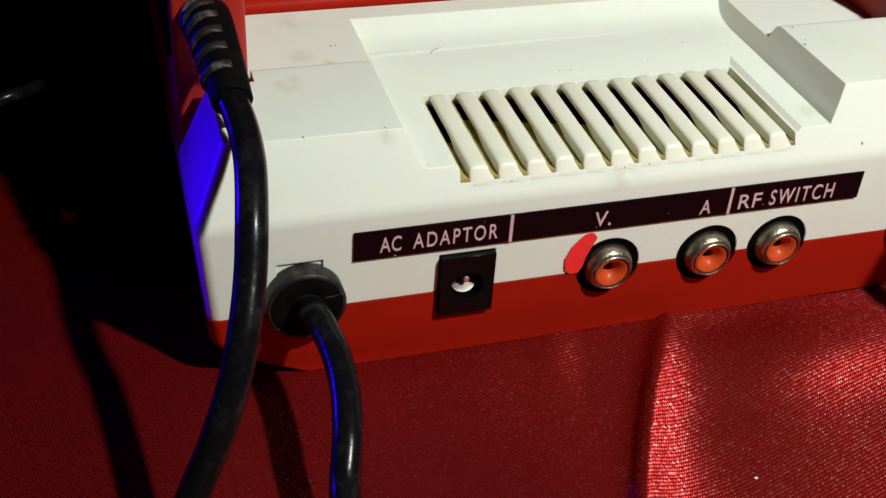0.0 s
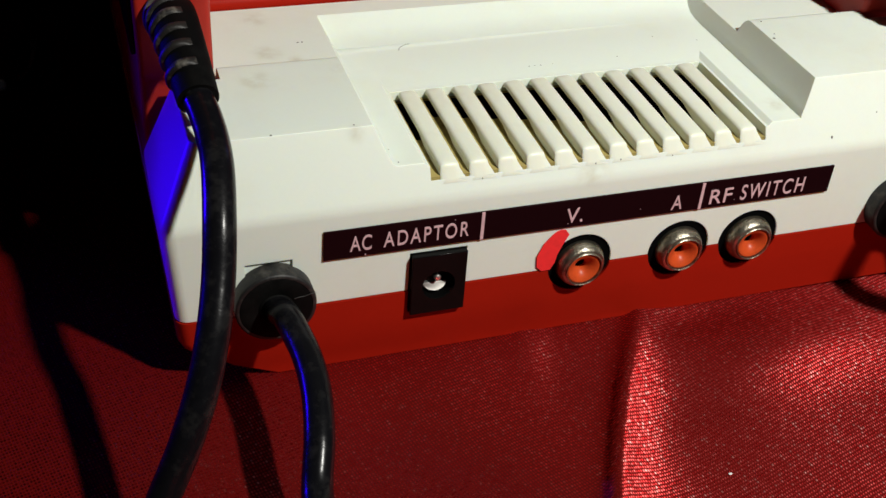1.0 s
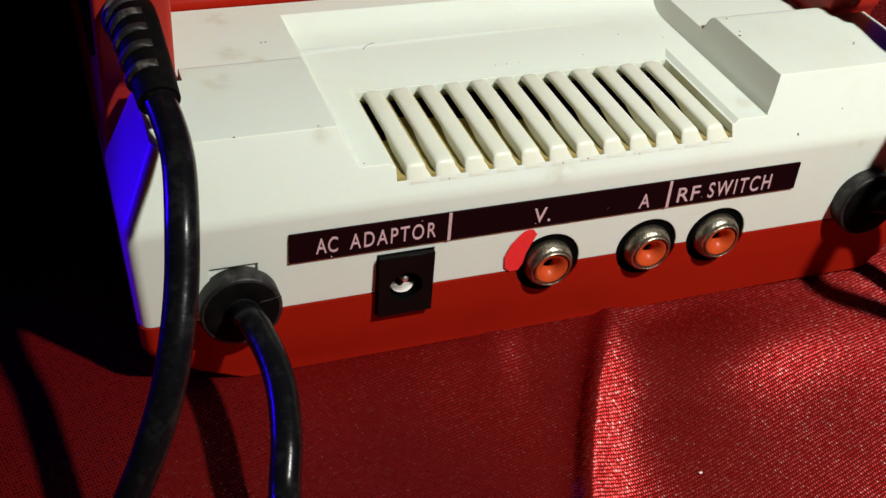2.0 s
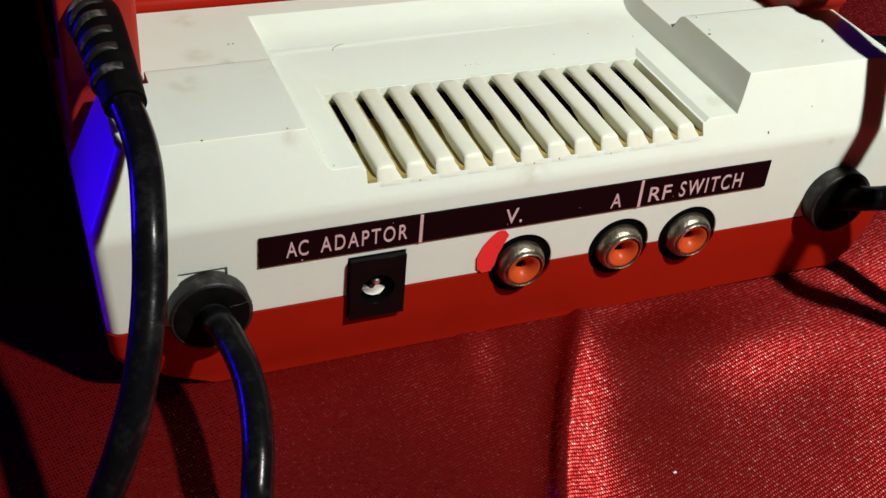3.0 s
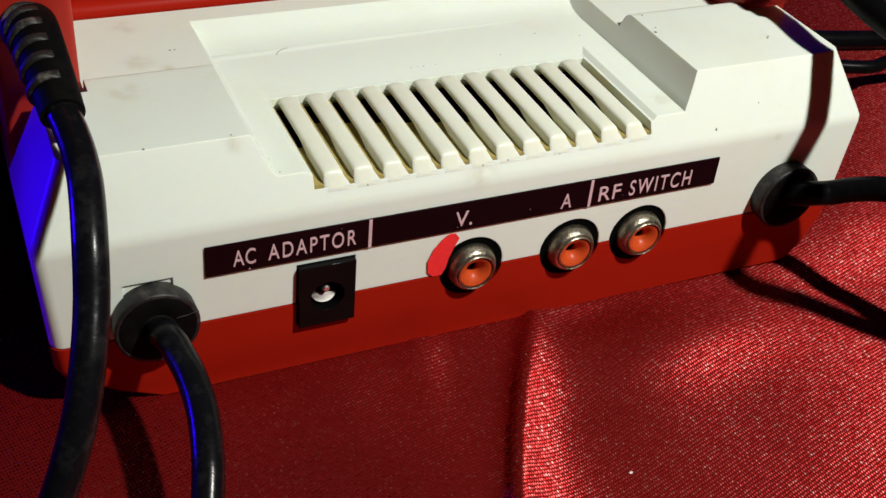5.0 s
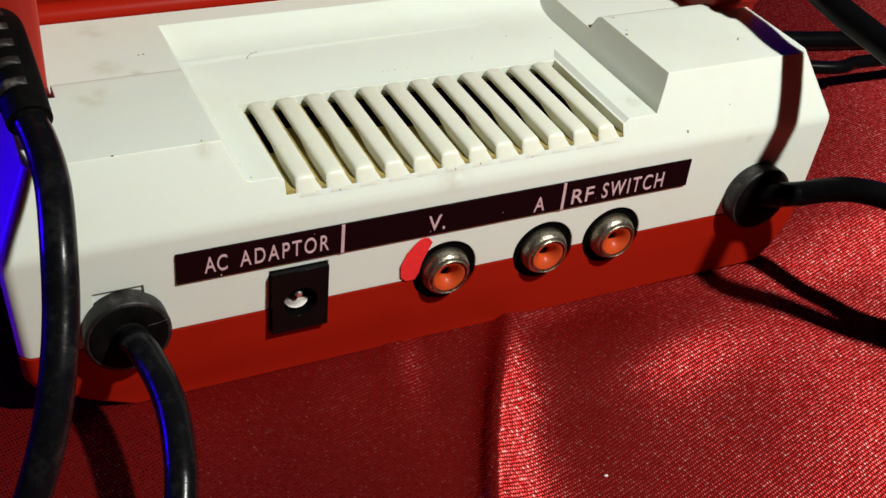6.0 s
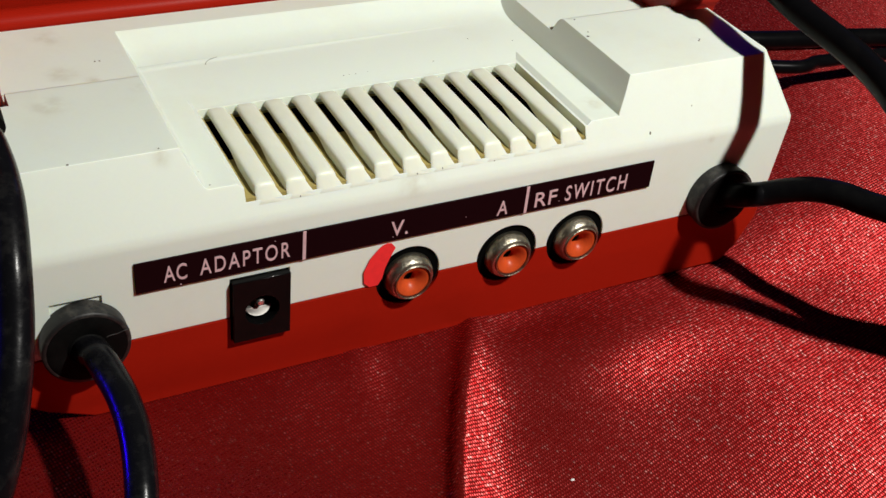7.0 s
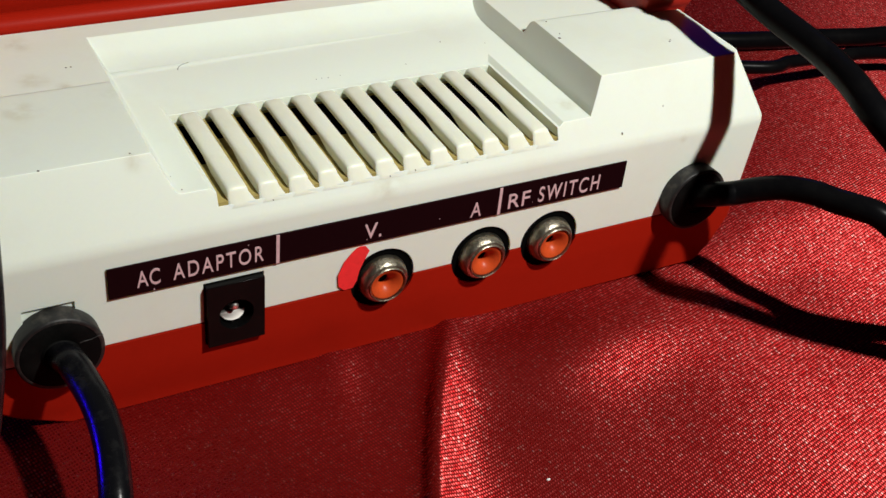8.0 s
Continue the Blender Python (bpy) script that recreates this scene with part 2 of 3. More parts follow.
def cut(bm, cutters):
    """The solid less the cutters."""
    me = bpy.data.meshes.new("solid")
    bmesh.ops.recalc_face_normals(bm, faces=bm.faces)
    bm.to_mesh(me)
    bm.free()
    ob, made = new("solid", me), []
    for c in cutters:
        cm = bpy.data.meshes.new("cutter")
        bmesh.ops.recalc_face_normals(c, faces=c.faces)
        c.to_mesh(cm)
        c.free()
        made.append(new("cutter", cm))
        mod = ob.modifiers.new("cut", "BOOLEAN")
        mod.operation, mod.solver, mod.object = "DIFFERENCE", "EXACT", made[-1]
    bpy.context.view_layer.update()
    done = bpy.data.meshes.new_from_object(ob.evaluated_get(bpy.context.evaluated_depsgraph_get()))
    out = bmesh.new()
    out.from_mesh(done)
    for o in [ob] + made:
        bpy.data.objects.remove(o)
    bmesh.ops.remove_doubles(out, verts=out.verts, dist=0.0005)
    bmesh.ops.dissolve_limit(out, angle_limit=radians(1), verts=out.verts, edges=out.edges)
    return out


def lettering(name, text, x, z, width, height, parent):
    """Printed words on the label's face."""
    cu = bpy.data.curves.new(name, "FONT")
    cu.body, cu.size, cu.extrude, cu.offset, cu.space_character = text, 1.0, 0.006, 0.003, 1.25 if len(text) > 2 else 1.08
    tmp = new("text", cu)
    bpy.context.view_layer.update()
    me = bpy.data.meshes.new_from_object(tmp.evaluated_get(bpy.context.evaluated_depsgraph_get()))
    bpy.data.objects.remove(tmp)
    bm = bmesh.new()
    bm.from_mesh(me)
    xs, ys = [v.co.x for v in bm.verts], [v.co.y for v in bm.verts]
    sx, sy = width / (max(xs) - min(xs)), height / (max(ys) - min(ys))
    x0, y0 = min(xs), min(ys)
    for v in bm.verts:
        v.co = Vector((x + (v.co.x - x0) * sx, -0.034 - v.co.z, z + (v.co.y - y0) * sy))
    return part(name, bm, PRINT, parent, "pale pink lettering", smooth=None)


# ---- room and table ----
SEAM, CREASE, TOP, BACK, FLOOR, VENT = 1.39, 3.18, 4.42, 4.13, 3.79, 3.745

tagged(part("table_top", box(-38, 58, -48, 48, -4.0, -1.0), WOOD, smooth=None), "dark wooden table top under the red cloth", "table top", kind="structure")
tagged(part("ceiling", box(-38, 58, -48, 48, 62, 64), WALL, smooth=None), "dark painted ceiling of an unlit corner", "ceiling", kind="structure")
for name, b in (("wall_west", (-40, -38, -48, 48)), ("wall_east", (58, 60, -48, 48)), ("wall_south", (-38, 58, -50, -48)), ("wall_north", (-38, 58, 48, 50))):
    tagged(part(name, box(*b, -4, 64), WALL, smooth=None), "dark painted wall of an unlit corner", "wall", kind="structure")


# ---- cloth ----
def smooth_step(a, b, x):
    t = min(1.0, max(0.0, (x - a) / (b - a)))
    return t * t * (3 - 2 * t)


def cloth_height(x, y):
    """The lie of the cloth: one sharp fold running out from under the console, and soft waves."""
    ridge = 5.92 + 0.62 * min(y, 0.6) + 0.015 * max(-6.0, min(y, 0)) ** 2
    d = x - ridge
    away = smooth_step(1.0, -0.6, y) * (1 - smooth_step(9, 16, -y))
    h = 0.40 * math.exp(-((d / 0.62) ** 1.3)) if d > 0 else 0.40 * math.exp(d / 0.12) - 0.02 * min(-d, 6) * math.exp(d / 8)
    h *= away * (0.5 + 0.5 * smooth_step(0, -2.0, y))
    out = smooth_step(0.6, -2.5, y)
    h += out * 0.10 * math.sin(0.9 * x + 0.5 * y + 1.0) * math.exp(-((x - 3) / 8) ** 2)
    right = smooth_step(8.5, 11, x - 0.3 * y) * smooth_step(1.5, -0.5, y) + smooth_step(12.7, 14.5, x) * smooth_step(-1.5, 0.5, y)
    h += min(1.0, right) * (0.03 * math.sin(0.55 * (x - y) + 0.4) + 0.03 * math.sin(0.4 * x + 0.9 * y))
    u = (x - y) * 0.7071
    h -= (0.20 * smooth_step(4.0, 12.0, u) - 0.18 * smooth_step(14, 26, u)) * max(smooth_step(1.6, -1.2, y), 0.3 * smooth_step(12.8, 15, x))
    h += 0.10 * noise.noise((x * 0.36, y * 0.36, 0.3)) * smooth_step(0.2, -1.0, y)
    h += 0.19 * math.exp(-((x - 8.2) / 1.7) ** 2 - ((y + 1.50) / 0.85) ** 2) - 0.07 * math.exp(-((x - 7.1) / 1.0) ** 2 - ((y + 0.35) / 0.4) ** 2)
    small = x - 3.72 - 0.25 * y
    h += 0.075 * math.exp(-((small / 0.38) ** 2)) * smooth_step(1.0, -0.1, y) * smooth_step(-2.6, -0.2, y)
    return h - 0.10 * out


def cloth_mesh():
    xs = [-37.5, -33, -24, -17, -12] + [-9 + 0.12 * i for i in range(284)] + [26 + i for i in range(0, 12, 2)] + [42, 50, 57.5]
    ys = [-47.5, -38, -30, -22, -16] + [-12 + 0.12 * i for i in range(117)] + [2.2 + 0.6 * i for i in range(34)] + [24, 30, 40, 47.5]
    bm = bmesh.new()
    grid = [[bm.verts.new((x, y, cloth_height(x, y))) for x in xs] for y in ys]
    for a, b in zip(grid, grid[1:]):
        for i in range(len(xs) - 1):
            bm.faces.new((a[i], a[i + 1], b[i + 1], b[i]))
    uv = bm.loops.layers.uv.new("thread")
    for f in bm.faces:
        for lp in f.loops:
            x, y = lp.vert.co.x, lp.vert.co.y
            lp[uv].uv = ((x - y) * 0.01, (y + x) * 0.01)
    return bm


cloth = part("tablecloth", cloth_mesh(), SATIN, smooth=180)
tagged(cloth, "deep red satin tablecloth with one sharp fold", "tablecloth")
thick = cloth.modifiers.new("thickness", "SOLIDIFY")
thick.thickness, thick.offset = 0.0005, -1

# ---- console ----
console = thing("game_console", "ivory and maroon plastic game console seen from its socket side", "game console", at=(5.05, 10, 0))



def rounded(x0, x1, y0, y1, z, r, k=6):
    """A rectangle whose two corners on the socket side are rounded."""
    left = [(x0 + r - r * math.cos(a), y0 + r - r * math.sin(a), z) for a in (math.pi / 2 * i / k for i in range(k + 1))]
    right = [(x1 - r + r * math.sin(a), y0 + r - r * math.cos(a), z) for a in (math.pi / 2 * i / k for i in range(k + 1))]
    return left + right + [(x1, y1, z), (x0, y1, z)]


outer = rings([
    rounded(-2.40, 12.54, 0.03, 20.0, SEAM + 0.02, 0.22),
    rounded(-2.49, 12.645, 0.003, 20.05, CREASE - 0.08, 0.22),
    rounded(-2.48, 12.635, 0.012, 20.05, CREASE + 0.04, 0.22),
    rounded(-2.44, 12.59, 0.05, 20.0, CREASE + 0.14, 0.22),
    rounded(-1.92, 12.06, 0.53, 19.5, TOP, 0.20),
])
# the sunk bay round the vent: flat floor, a rounded foot, leaning walls
bay = []
for z, lean, back in ((FLOOR, 0.10, 4.05), (FLOOR + 0.012, 0.06, 4.28), (FLOOR + 0.04, 0.025, 4.48), (FLOOR + 0.085, 0.0, 4.64), (FLOOR + 0.15, -0.035, 4.79), (BACK + 0.01, -0.13, 5.075), (TOP, -0.25, 5.30), (6.0, -0.25, 5.30)):
    bay.append([(1.16 + lean, -1.0, z), (8.66 - min(lean, 0.03), -1.0, z), (8.66 - min(lean, 0.03), back, z), (1.16 + lean, back, z)])
recess = rings(bay)
SLOT_X0, PITCH, SLOT_W, SLOTS = 1.79, 0.497, 0.165, 13
sunk_panel = rings([
    [(1.77, -1.0, VENT - 0.02), (7.965, -1.0, VENT - 0.02), (7.965, 2.79, VENT - 0.02), (1.77, 2.79, VENT - 0.02)],
    [(1.70, -1.0, FLOOR), (8.06, -1.0, FLOOR), (8.06, 2.98, FLOOR), (1.70, 2.98, FLOOR)],
    [(1.70, -1.0, 6.0), (8.06, -1.0, 6.0), (8.06, 3.00, 6.0), (1.70, 3.00, 6.0)],
])
grille = rings([[(x, y, z) for y, z in ((-1.0, 3.56), (0.06, 3.56), (0.15, 3.505), (0.40, 3.20), (2.68, 3.20), (2.68, 6.0), (-1.0, 6.0))] for x in (SLOT_X0, SLOT_X0 + 12 * PITCH + SLOT_W)])
hollow = box(1.5, 8.4, 0.35, 3.2, 1.8, 3.52)
pad_bays = [box(-3.5, -1.16, 2.45, 21, 2.0, 7), box(11.32, 13.6, 2.50, 21, 2.0, 7)]
front_low = box(-4, 14, 5.56, 21, 4.0, 7)
block_step = rings([rect(-1.3, 11.4, y, 6, z) for y, z in ((2.97, BACK), (2.95, TOP - 0.13), (2.93, TOP - 0.07), (2.89, TOP - 0.03), (2.83, TOP - 0.005), (2.79, TOP), (2.79, 6))])
JACKS = ((4.62, 1.47), (6.57, 1.46), (8.00, 1.47))
GROMMETS = ((-0.83, 1.71), (11.10, 1.82))
holes = [turned([(0.60, -1), (0.60, 0.7)], c, 48) for c in JACKS]
notches = [box(c[0] - 0.43, c[0] + 0.33, -1, 0.06, 1.3, c[1] + 0.70) for c in GROMMETS[:1]]
ac_hole = box(1.47, 2.47, -1, 0.9, 0.93, 2.19)
shell = cut(outer, [recess, sunk_panel, grille, hollow, front_low, ac_hole, block_step] + pad_bays + holes + notches)
upper_shell = part("upper_shell", shell, IVORY, console, "ivory plastic upper shell, slightly yellowed", smooth=30, bevel=0.035, segments=3)
# added tray: its black paints the shade seen down the slots
part("slot_shade_tray", cut(box(1.51, 8.39, 0.36, 3.19, 1.81, 3.20), [box(1.56, 8.34, 0.41, 3.14, 1.86, 3.5)]), HOLE_SHADE, console, "near-black tray standing in for shade under the vent")

# vent bars: rounded on top, running over the edge of the sloped back


def bar_mesh(w=PITCH - SLOT_W):
    """One vent bar: a crowned top, a soft far end, a deeper near end that follows the sloped back."""
    loops = []
    for y, drop, foot in ((2.76, 0.13, 0.16), (2.735, 0.07, 0.16), (2.69, 0.028, 0.16), (2.63, 0.008, 0.12), (2.55, 0.0, 0.10), (1.4, 0.0, 0.10), (0.9, 0.0, 0.22), (0.40, 0.0, 0.32), (0.270, 0.003, 0.32), (0.238, 0.012, 0.32), (0.218, 0.035, 0.32), (0.200, 0.08, 0.32), (0.164, 0.16, 0.32), (0.128, 0.24, 0.32), (0.104, 0.29, 0.32)):
        z, e = VENT - drop, min(1.0, max(0.0, (foot - drop) / 0.06))
        f = 0.16 * max(0.0, drop - 0.04) / 0.25 if y < 1 else 0.0
        across = [(-w / 2, VENT - foot), (-w / 2, z - 0.060 * e), (-w / 2 + 0.014, z - 0.032 * e), (-w / 2 + 0.045, z - 0.012 * e), (-w / 5, z - 0.003 * e), (0, z), (w / 5, z - 0.003 * e), (w / 2 - 0.045 + f, z - 0.012 * e), (w / 2 - 0.014 + f, z - 0.032 * e), (w / 2 + f, z - 0.060 * e), (w / 2 + f, VENT - foot)]
        loops.append([(x, y, h) for x, h in across])
    return rings(loops)


# backing plate, browner than the bars above it
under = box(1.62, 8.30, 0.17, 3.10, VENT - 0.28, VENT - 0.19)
# cut-outs show the black tray where the slots lie in shadow
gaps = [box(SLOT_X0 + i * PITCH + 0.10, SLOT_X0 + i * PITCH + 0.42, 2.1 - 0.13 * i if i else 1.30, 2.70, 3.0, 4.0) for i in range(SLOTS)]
part("grille_backing", cut(under, gaps), SLOT_BROWN, console, "brownish yellow plate under the vent bars", smooth=None)
bar_data = mesh_of("slat", bar_mesh(), YELLOWED, 50)
for i in range(SLOTS - 1):
    ob = new("slat", bar_data)
    ob.parent, ob.matrix_parent_inverse = console, parent_matrix(console).inverted()
    ob.location = ((SLOT_X0 + (i + 0.5) * PITCH + SLOT_W / 2) * CM, 0, 0)

# lower shell
lower = rings([
    rounded(-0.95, 11.9, 0.05, 19.6, 0.0, 0.22),
    rounded(-1.60, 12.2, 0.04, 19.7, 0.30, 0.22),
    rounded(-2.30, 12.42, 0.025, 19.9, 0.78, 0.22),
    rounded(-2.39, 12.49, 0.02, 19.9, 0.95, 0.22),
    rounded(-2.41, 12.51, 0.015, 20.0, SEAM, 0.22),
])
holes = [turned([(0.60, -1), (0.60, 0.7)], c, 48) for c in JACKS]
lower = cut(lower, holes + [box(1.47, 2.47, -1, 0.9, 0.93, 2.19)])
lower_shell = part("lower_shell", lower, MAROON, console, "maroon plastic lower shell", smooth=30, bevel=0.03)
for c in JACKS:
    part("jack_well", turned([(0.585, 0.06), (0.595, 0.06), (0.595, 0.70), (0.01, 0.70), (0.01, 0.68), (0.585, 0.68)], c, 48), HOLE_SHADE, console, "dark well behind a jack")

# label strip with its words
label_strip = part("label_strip", box(0, 9.42, -0.030, 0.004, 2.32, 2.88), LABEL, console, "dark maroon label strip with pale lettering", bevel=0.008)
for x in (2.66, 6.745):
    bm = box(x, x + 0.055, -0.040, -0.028, 2.325, 2.875)
    part("divider", bm, PRINT, label_strip, "pale pink dividing line", smooth=None)
lettering("lettering", "AC", 0.43, 2.44, 0.36, 0.30, label_strip)
lettering("lettering", "ADAPTOR", 0.99, 2.44, 1.46, 0.30, label_strip)
lettering("lettering", "V.", 4.20, 2.41, 0.31, 0.30, label_strip)
lettering("lettering", "A", 6.20, 2.39, 0.21, 0.29, label_strip)
lettering("lettering", "RF", 6.95, 2.40, 0.44, 0.30, label_strip)
lettering("lettering", "SWITCH", 7.57, 2.40, 1.29, 0.32, label_strip)

# power socket
SOCKET = (1.97, 1.53)
ac = part("power_socket", cut(box(1.49, 2.45, -0.10, 0.9, 0.95, 2.17), [turned([(0.28, -0.5), (0.28, 0.5)], SOCKET), turned([(0.33, -0.5), (0.28, -0.05)], SOCKET)]), GLOSS, console, "glossy black square power socket", bevel=0.05, segments=3)
part("socket_back", turned([(0.31, 0.30), (0.31, 0.34)], SOCKET), HOLE_SHADE, ac)
part("centre_pin", turned([(0.01, -0.05), (0.045, -0.04), (0.066, 0.0), (0.066, 0.3)], (1.97, 1.63), 20), BRIGHT, ac, "bright metal centre pin")
arc = [(0.215 * math.cos(a), 0.14 * math.sin(a)) for a in (math.pi + math.pi * i / 16 for i in range(17))]
bm = rings([[(1.95 + x * k, y + 0.6 * (z + 0.08), 1.485 + z * k) for x, z in arc] for y, k in ((0.30, 1.0), (0.03, 1.0), (0.02, 0.92))])
part("contact_spring", bm, BRIGHT, ac, "bright metal contact spring")

# round signal jacks
for c in JACKS:
    jack = part("signal_jack", turned([(0.33, 0.66), (0.45, 0.66), (0.452, 0.06), (0.448, 0.0), (0.435, -0.06), (0.405, -0.13), (0.375, -0.165), (0.350, -0.172), (0.345, -0.205), (0.332, -0.215), (0.318, -0.205), (0.31, 0.6)], c, 48, close=False), NICKEL, console, "tarnished nickel signal jack", smooth=50)
    part("insulator", turned([(0.318, 0.5), (0.315, -0.165), (0.29, -0.182), (0.25, -0.175), (0.16, -0.10), (0.115, -0.05), (0.100, 0.0), (0.100, 0.45)], c, 40, close=False), ORANGE, jack, "orange plastic insulator")
    part("socket_hole", turned([(0.099, 0.05), (0.099, 0.30)], c, 24), HOLE_SHADE, jack)

# red pen mark beside the first jack
bm = bmesh.new()
outline = [(x - 0.01, z) for x, z in [(4.02, 2.17), (4.10, 2.24), (4.18, 2.265), (4.26, 2.25), (4.34, 2.14), (4.25, 1.95), (4.17, 1.75), (4.13, 1.55), (4.06, 1.42), (3.90, 1.415), (3.80, 1.52), (3.78, 1.75), (3.88, 2.00)]]
rings([[(x, y, z) for x, z in outline] for y in (0.004, -0.0025)], bm)
part("pen_mark", bm, MARKER, console, "red felt-pen mark", smooth=None)


# ---- controllers in their bays ----
def controller(mirror, label):
    s, c = (-1, 10.10) if mirror else (1, 0)
    X = lambda x: c + s * x
    pad = thing("game_controller", label, "game controller", "controllers in the side bays", at=(X(-1.85), 9, 2.0))
    x0, x1 = sorted((X(-2.42), X(-1.22)))
    side = [(2.62, 4.46), (2.62, 9.0), (14.6, 9.0), (14.6, 2.02), (2.85, 2.02), (2.75, 4.30)]
    part("body", rings([[(x, y, z) for y, z in side] for x in (x0, x1)]), RED_PAD, pad, "red plastic body", bevel=0.10, segments=3)
    part("faceplate", box(*sorted((X(-2.50), X(-2.42))), 2.9, 14.3, 4.75, 8.7), GLOSS, pad, "dark faceplate", bevel=0.03)
    bm = box(*sorted((X(-2.72), X(-2.48))), 4.0, 6.2, 5.8, 6.5)
    box(*sorted((X(-2.72), X(-2.48))), 4.75, 5.45, 5.05, 7.25, bm)
    part("direction_pad", bm, RUBBER, pad, "black cross-shaped direction pad")
    return pad


controller(False, "red game controller standing in a side bay")
controller(True, "red game controller standing in a far side bay")

red_flap = thing("cartridge_flap", "maroon plastic cartridge flap behind the ivory top", "flap", at=(5, 7, 4))
part("panel", rings([[(x, y, z) for y, z in ((6.12, 3.98), (6.08, 4.40), (5.96, 5.05), (6.10, 5.20), (12.4, 5.20), (12.4, 3.98))] for x in (-1.1, 11.2)]), MAROON, red_flap, bevel=0.08, segments=3)
part("ridge", rings([[(x, 5.86 + 0.26 * math.cos(a), 4.12 + 0.26 * math.sin(a)) for a in (2 * math.pi * i / 28 for i in range(28))] for x in (-1.1, 11.2)]), MAROON, red_flap, "rounded hinge ridge")

# ---- cables ----
CORD = 0.235


def strain_relief(points, parent):
    """A ribbed boot: rings round a slightly tapering core."""
    line = spline(points, 30)
    part("boot", tube(points, lambda t: (0.40 - 0.085 * t) * min(1.0, 0.6 + 8 * t), 28, 14), RUBBER, parent, "black rubber boot")
    k = 6
    for i in range(k):
        j = int((0.12 + 0.72 * i / (k - 1)) * (len(line) - 1))
        d = (line[min(j + 3, len(line) - 1)] - line[max(j - 3, 0)]).normalized()
        e1 = (Vector((-1, 0, 0)) - d * d.dot(Vector((-1, 0, 0)))).normalized()
        e2 = e1.cross(d) if e1.cross(d).z > 0 else d.cross(e1)
        r = 0.39 - 0.055 * i / (k - 1)
        loops = []
        for q in range(25):
            a = radians(-70 + 175 * q / 24)
            swell = min(1.0, 4 * min(q, 24 - q) / 24)
            out = e1 * math.cos(a) + e2 * math.sin(a)
            loops.append([line[j] + out * (r + lift * swell) + d * u for u, lift in ((-0.10, -0.03), (-0.085, 0.035), (-0.05, 0.055), (0.0, 0.055), (0.04, 0.035), (0.055, -0.03))])
        part("rib", rings(loops), RIB, parent, smooth=60)


def grommet(c, parent):
    g = part("grommet", turned([(0.60, 0.3), (0.60, -0.288), (0.57, -0.305), (0.30, -0.31), (0.27, -0.29), (0.27, 0.3)], c, 48), RUBBER, parent, "round black rubber grommet", smooth=45)
    part("rim", turned([(0.60, 0.29), (0.645, 0.28), (0.655, -0.05), (0.665, -0.25), (0.655, -0.285), (0.625, -0.30), (0.598, -0.298)], c, 48, close=False), DUSTY, g, "rim grey with dust", smooth=60)
    part("collar", turned([(0.30, -0.20), (0.29, -0.32), (0.27, -0.34), (0.24, -0.30)], c, 32), RUBBER, g)
    slit = [(c[0] + 0.29 + 0.35 * i / 8, -0.308, c[1] + 0.16 + 0.006 * math.sin(i * 1.3) + 0.06 * i / 8) for i in range(9)]
    part("slit", tube(slit, 0.007, 6, 2), DUSTY, g, "dusty slit in the rubber")
    return g


left_cord = thing("controller_cable", "black controller cable looping down onto the cloth", "cable", "controller cables", at=(-2, -1, 0))
boot_l = [(-1.85, 2.62, 5.52), (-1.83, 2.15, 5.58), (-1.78, 1.45, 5.40), (-1.73, 0.62, 5.12)]
strain_relief(boot_l, left_cord)
part("cord", tube([(-1.78, 1.00, 5.26), (-1.73, 0.62, 5.14), (-1.68, 0.20, 5.05), (-1.66, -0.30, 4.94), (-1.69, -0.85, 4.81), (-1.79, -1.50, 4.42), (-1.91, -2.00, 3.85), (-2.09, -2.50, 3.31), (-2.33, -2.90, 2.69), (-2.65, -3.20, 2.00), (-2.97, -3.40, 1.39), (-3.27, -3.62, 0.85), (-3.62, -4.05, 0.40), (-4.1, -5.2, 0.25), (-3.6, -6.8, 0.25), (-2.0, -6.9, 0.25), (-1.2, -5.6, 0.35), (-1.0, -4.4, 0.85), (-0.89, -3.50, 0.89), (-0.70, -2.80, 1.28), (-0.59, -2.10, 1.51), (-0.59, -1.50, 1.66), (-0.66, -1.00, 1.75), (-0.75, -0.65, 1.83), (-0.82, -0.42, 1.77), (-0.83, -0.10, 1.71)], CORD), WORN, left_cord, "black sheathed cord, dusty in places")
grommet(GROMMETS[0], left_cord)

right_cord = thing("controller_cable", "black controller cable arching out over the cloth", "cable", "controller cables", at=(14, -1, 0))
grommet(GROMMETS[1], right_cord)
part("cord", tube([(11.10, -0.1, 1.82), (11.13, -0.62, 2.15), (11.54, -0.75, 2.17), (11.84, -1.05, 2.38), (12.09, -1.40, 2.57), (12.34, -1.85, 2.69), (12.50, -2.25, 2.73), (12.65, -2.65, 2.80), (12.88, -3.05, 2.78), (13.4, -3.7, 2.3), (14.8, -4.2, 1.4), (17, -4.4, 0.5), (19, -3.6, 0.25), (22, -1, 0.25)], CORD), SHEATH, right_cord, "black sheathed cord")
boot_r = [(11.88, 2.70, 5.95), (11.85, 2.3, 5.95), (11.86, 1.7, 5.85), (11.90, 1.2, 5.70)]
strain_relief(boot_r, right_cord)
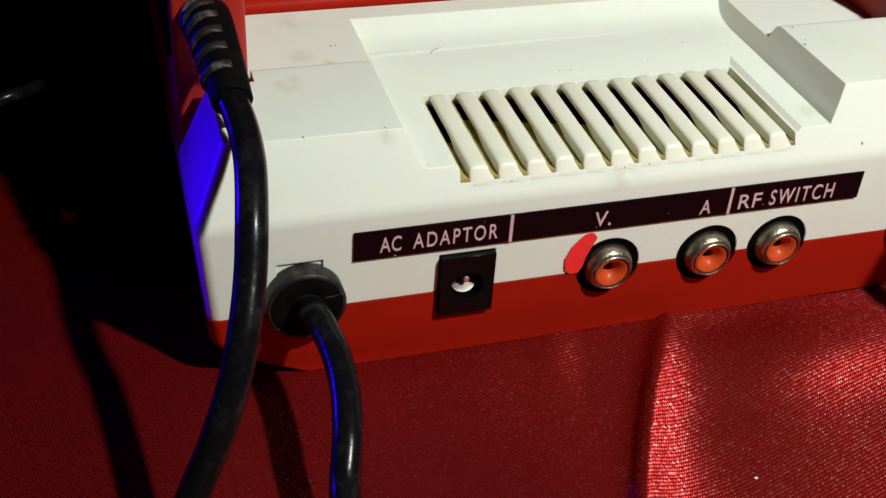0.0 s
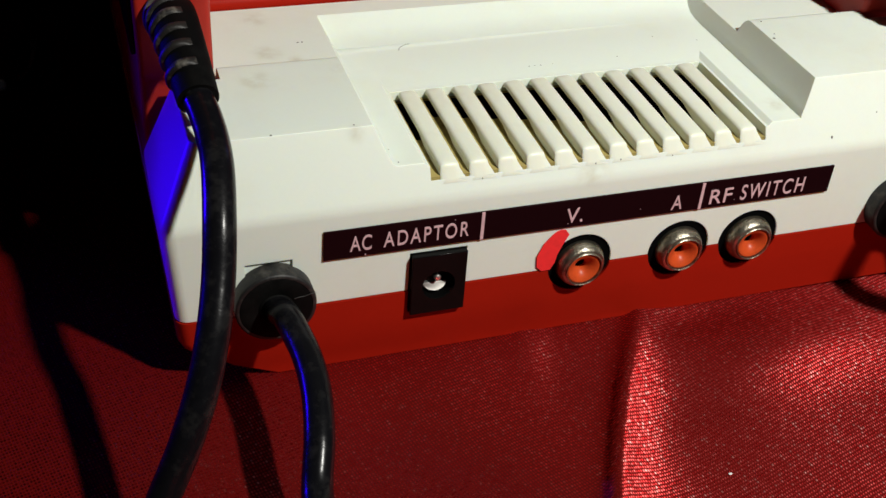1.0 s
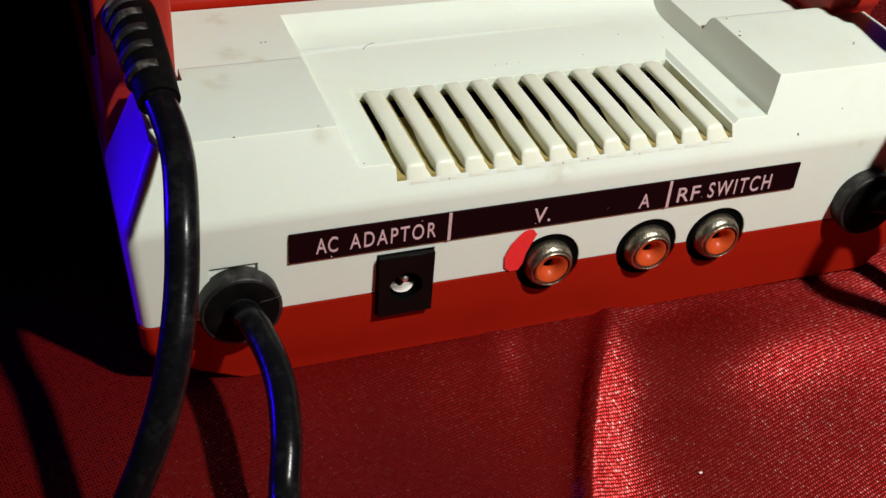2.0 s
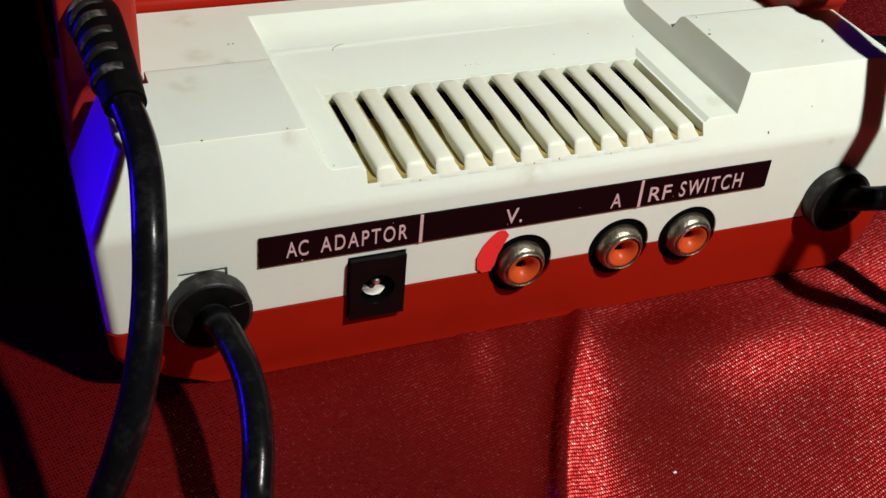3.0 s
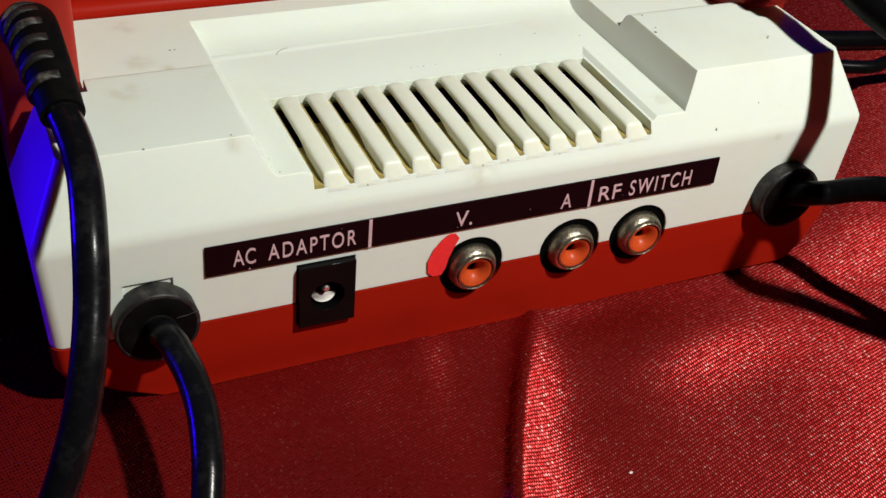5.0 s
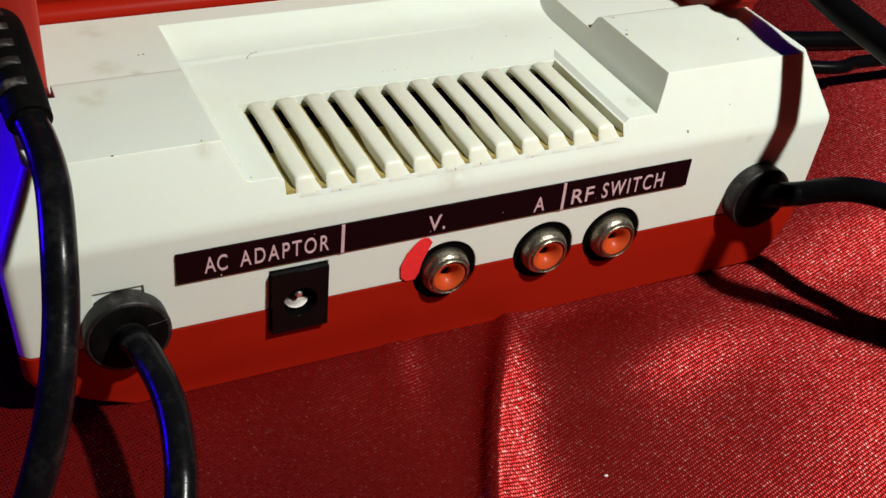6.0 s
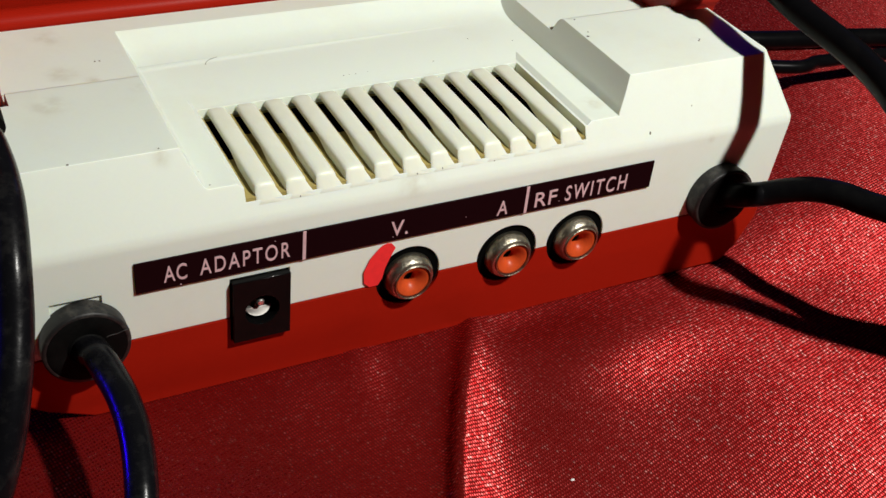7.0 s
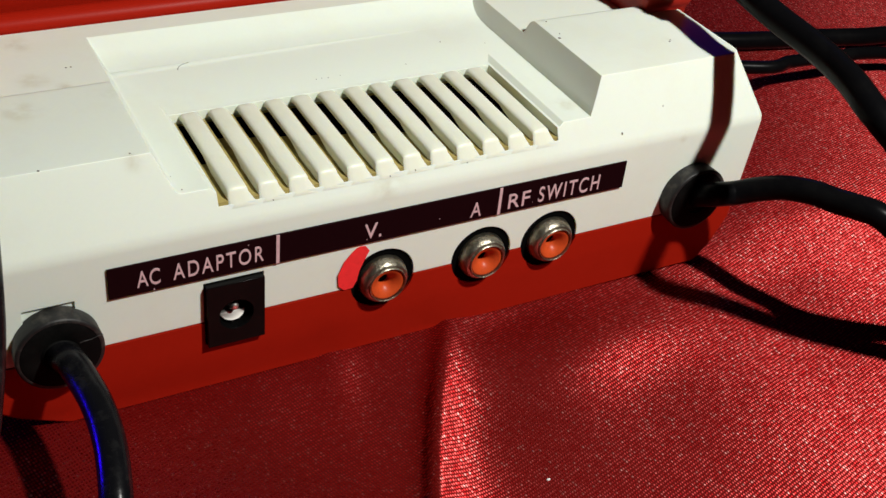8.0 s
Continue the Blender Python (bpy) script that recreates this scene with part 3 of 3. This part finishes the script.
part("cord", tube([(11.86, 1.7, 5.85), (11.95, 1.0, 5.64), (11.83, 0.11, 5.58), (11.85, -0.48, 5.50), (11.87, -1.12, 5.44), (11.80, -1.81, 5.40), (11.63, -2.50, 5.37), (11.49, -3.09, 5.27), (11.59, -3.58, 5.03), (12.2, -3.85, 4.4), (13.1, -4.5, 3.5), (14.6, -5.2, 2.1), (16.5, -5.6, 0.8), (19, -5.4, 0.25), (22, -4.0, 0.25)], CORD * 1.05), SHEATH, right_cord, "black sheathed cord")

back_cable = thing("power_cable", "black cable lying on the cloth behind the console", "cable", at=(20, 6, 0))
part("cord", tube([(11.5, 9.0, 0.2), (14, 7.4, 0.7), (17.40, 5.23, 0.95), (18.58, 5.19, 0.95), (19.93, 5.17, 0.90), (22.02, 5.18, 0.70), (25, 4.6, 0.3), (29, 4.2, 0.2)], 0.17), SHEATH, back_cable)
far_cable = thing("power_cable", "black cable lying on the cloth beyond the console", "cable", at=(20, 7, 0))
part("cord", tube([(14, 10, 0.25), (18, 8.0, 0.3), (21.7, 7.1, 0.3), (23.7, 6.7, 0.3), (28, 6.6, 0.25)], 0.25), SHEATH, far_cable)

# ---- specks of dirt on the shell ----
SPECKS = ((-0.69, 0.55, TOP, 0.022), (0.46, 4.05, BACK, 0.018), (0.54, 4.05, BACK, 0.018), (0.42, 3.32, BACK, 0.012), (8.98, 2.05, TOP, 0.030), (9.08, 2.21, TOP, 0.016), (9.11, 2.74, TOP, 0.020), (0.62, 0.60, TOP, 0.015), (10.97, 1.31, TOP, 0.022), (11.02, 1.36, TOP, 0.018), (1.30, 0.36, FLOOR, 0.012), (1.24, 0.76, FLOOR, 0.014), (4.55, 3.00, FLOOR, 0.010), (4.66, 3.01, FLOOR, 0.008), (4.78, 3.00, FLOOR, 0.011), (5.02, 3.01, FLOOR, 0.007), (8.22, 3.40, FLOOR, 0.010), (7.40, 3.70, FLOOR, 0.012), (6.35, 3.05, FLOOR, 0.011), (0.15, 3.10, BACK, 0.012))
for x, y, z, r in SPECKS:
    part("dirt_speck", rings([[(x + q * math.cos(a), y + q * math.sin(a), h) for a in [math.pi * i / 4 + 0.3 * i % 0.2 for i in range(8)]] for q, h in ((r, z), (r * 0.7, z + 0.006))]), GRIME, console)

for x, z, r in ((9.27, 3.42, 0.020), (4.67, 3.47, 0.012), (5.13, 3.485, 0.013), (2.66, 3.46, 0.012), (6.1, 3.45, 0.010), (10.2, 3.75, 0.010)):
    y = 0.05 + 0.436 * (z - CREASE - 0.14)
    part("dirt_speck", rings([[(x + q * math.cos(a), y - out - 0.436 * -q * 1.5 * math.sin(a), z + q * 1.5 * math.sin(a)) for a in [math.pi * i / 4 for i in range(8)]] for q, out in ((r, -0.002), (r * 0.7, 0.006))]), GRIME, console)
for x, z, r in ((0.69, 2.345, 0.014), (4.25, 2.40, 0.008), (7.46, 2.43, 0.007), (2.2, 2.80, 0.007), (5.6, 2.50, 0.007)):
    part("dust_speck", turned([(r, -0.028), (r * 0.8, -0.036)], (x, z), 8), PRINT, label_strip)

hair = [(2.36, 4.06, 3.796), (2.40, 4.14, 3.799), (2.50, 4.22, 3.803), (2.62, 4.25, 3.806)]
part("hair", tube(hair, lambda t: 0.006 - 0.003 * t, 6, 4), GRIME, console, "fine grey hair")
lint = rings([[(5.94 + r * math.cos(a), -3.80 + 0.7 * r * math.sin(a), z) for a in [math.pi * i / 4 for i in range(8)]] for r, z in ((0.030, 0.0), (0.036, 0.015), (0.012, 0.03))])
for v in lint.verts:
    v.co.z += cloth_height(5.94, -3.80)
tagged(part("lint_speck", lint, CARD), "tiny white speck of lint on the red cloth", "lint")
left_cable = thing("power_cable", "black cable arching off the cloth in the dark", "cable", at=(-7, 10, 0))
part("cord", tube([(-19, 2.5, 0.2), (-15, 3.4, 0.3), (-11, 4.0, 1.5), (-8, 4.2, 2.7), (-5.32, 4.3, 3.48), (-5.03, 5.0, 3.19), (-4.72, 5.8, 2.88), (-4.5, 8, 1.7), (-4.3, 12, 0.3), (-4.2, 16, 0.2)], 0.12), WORN, left_cable)
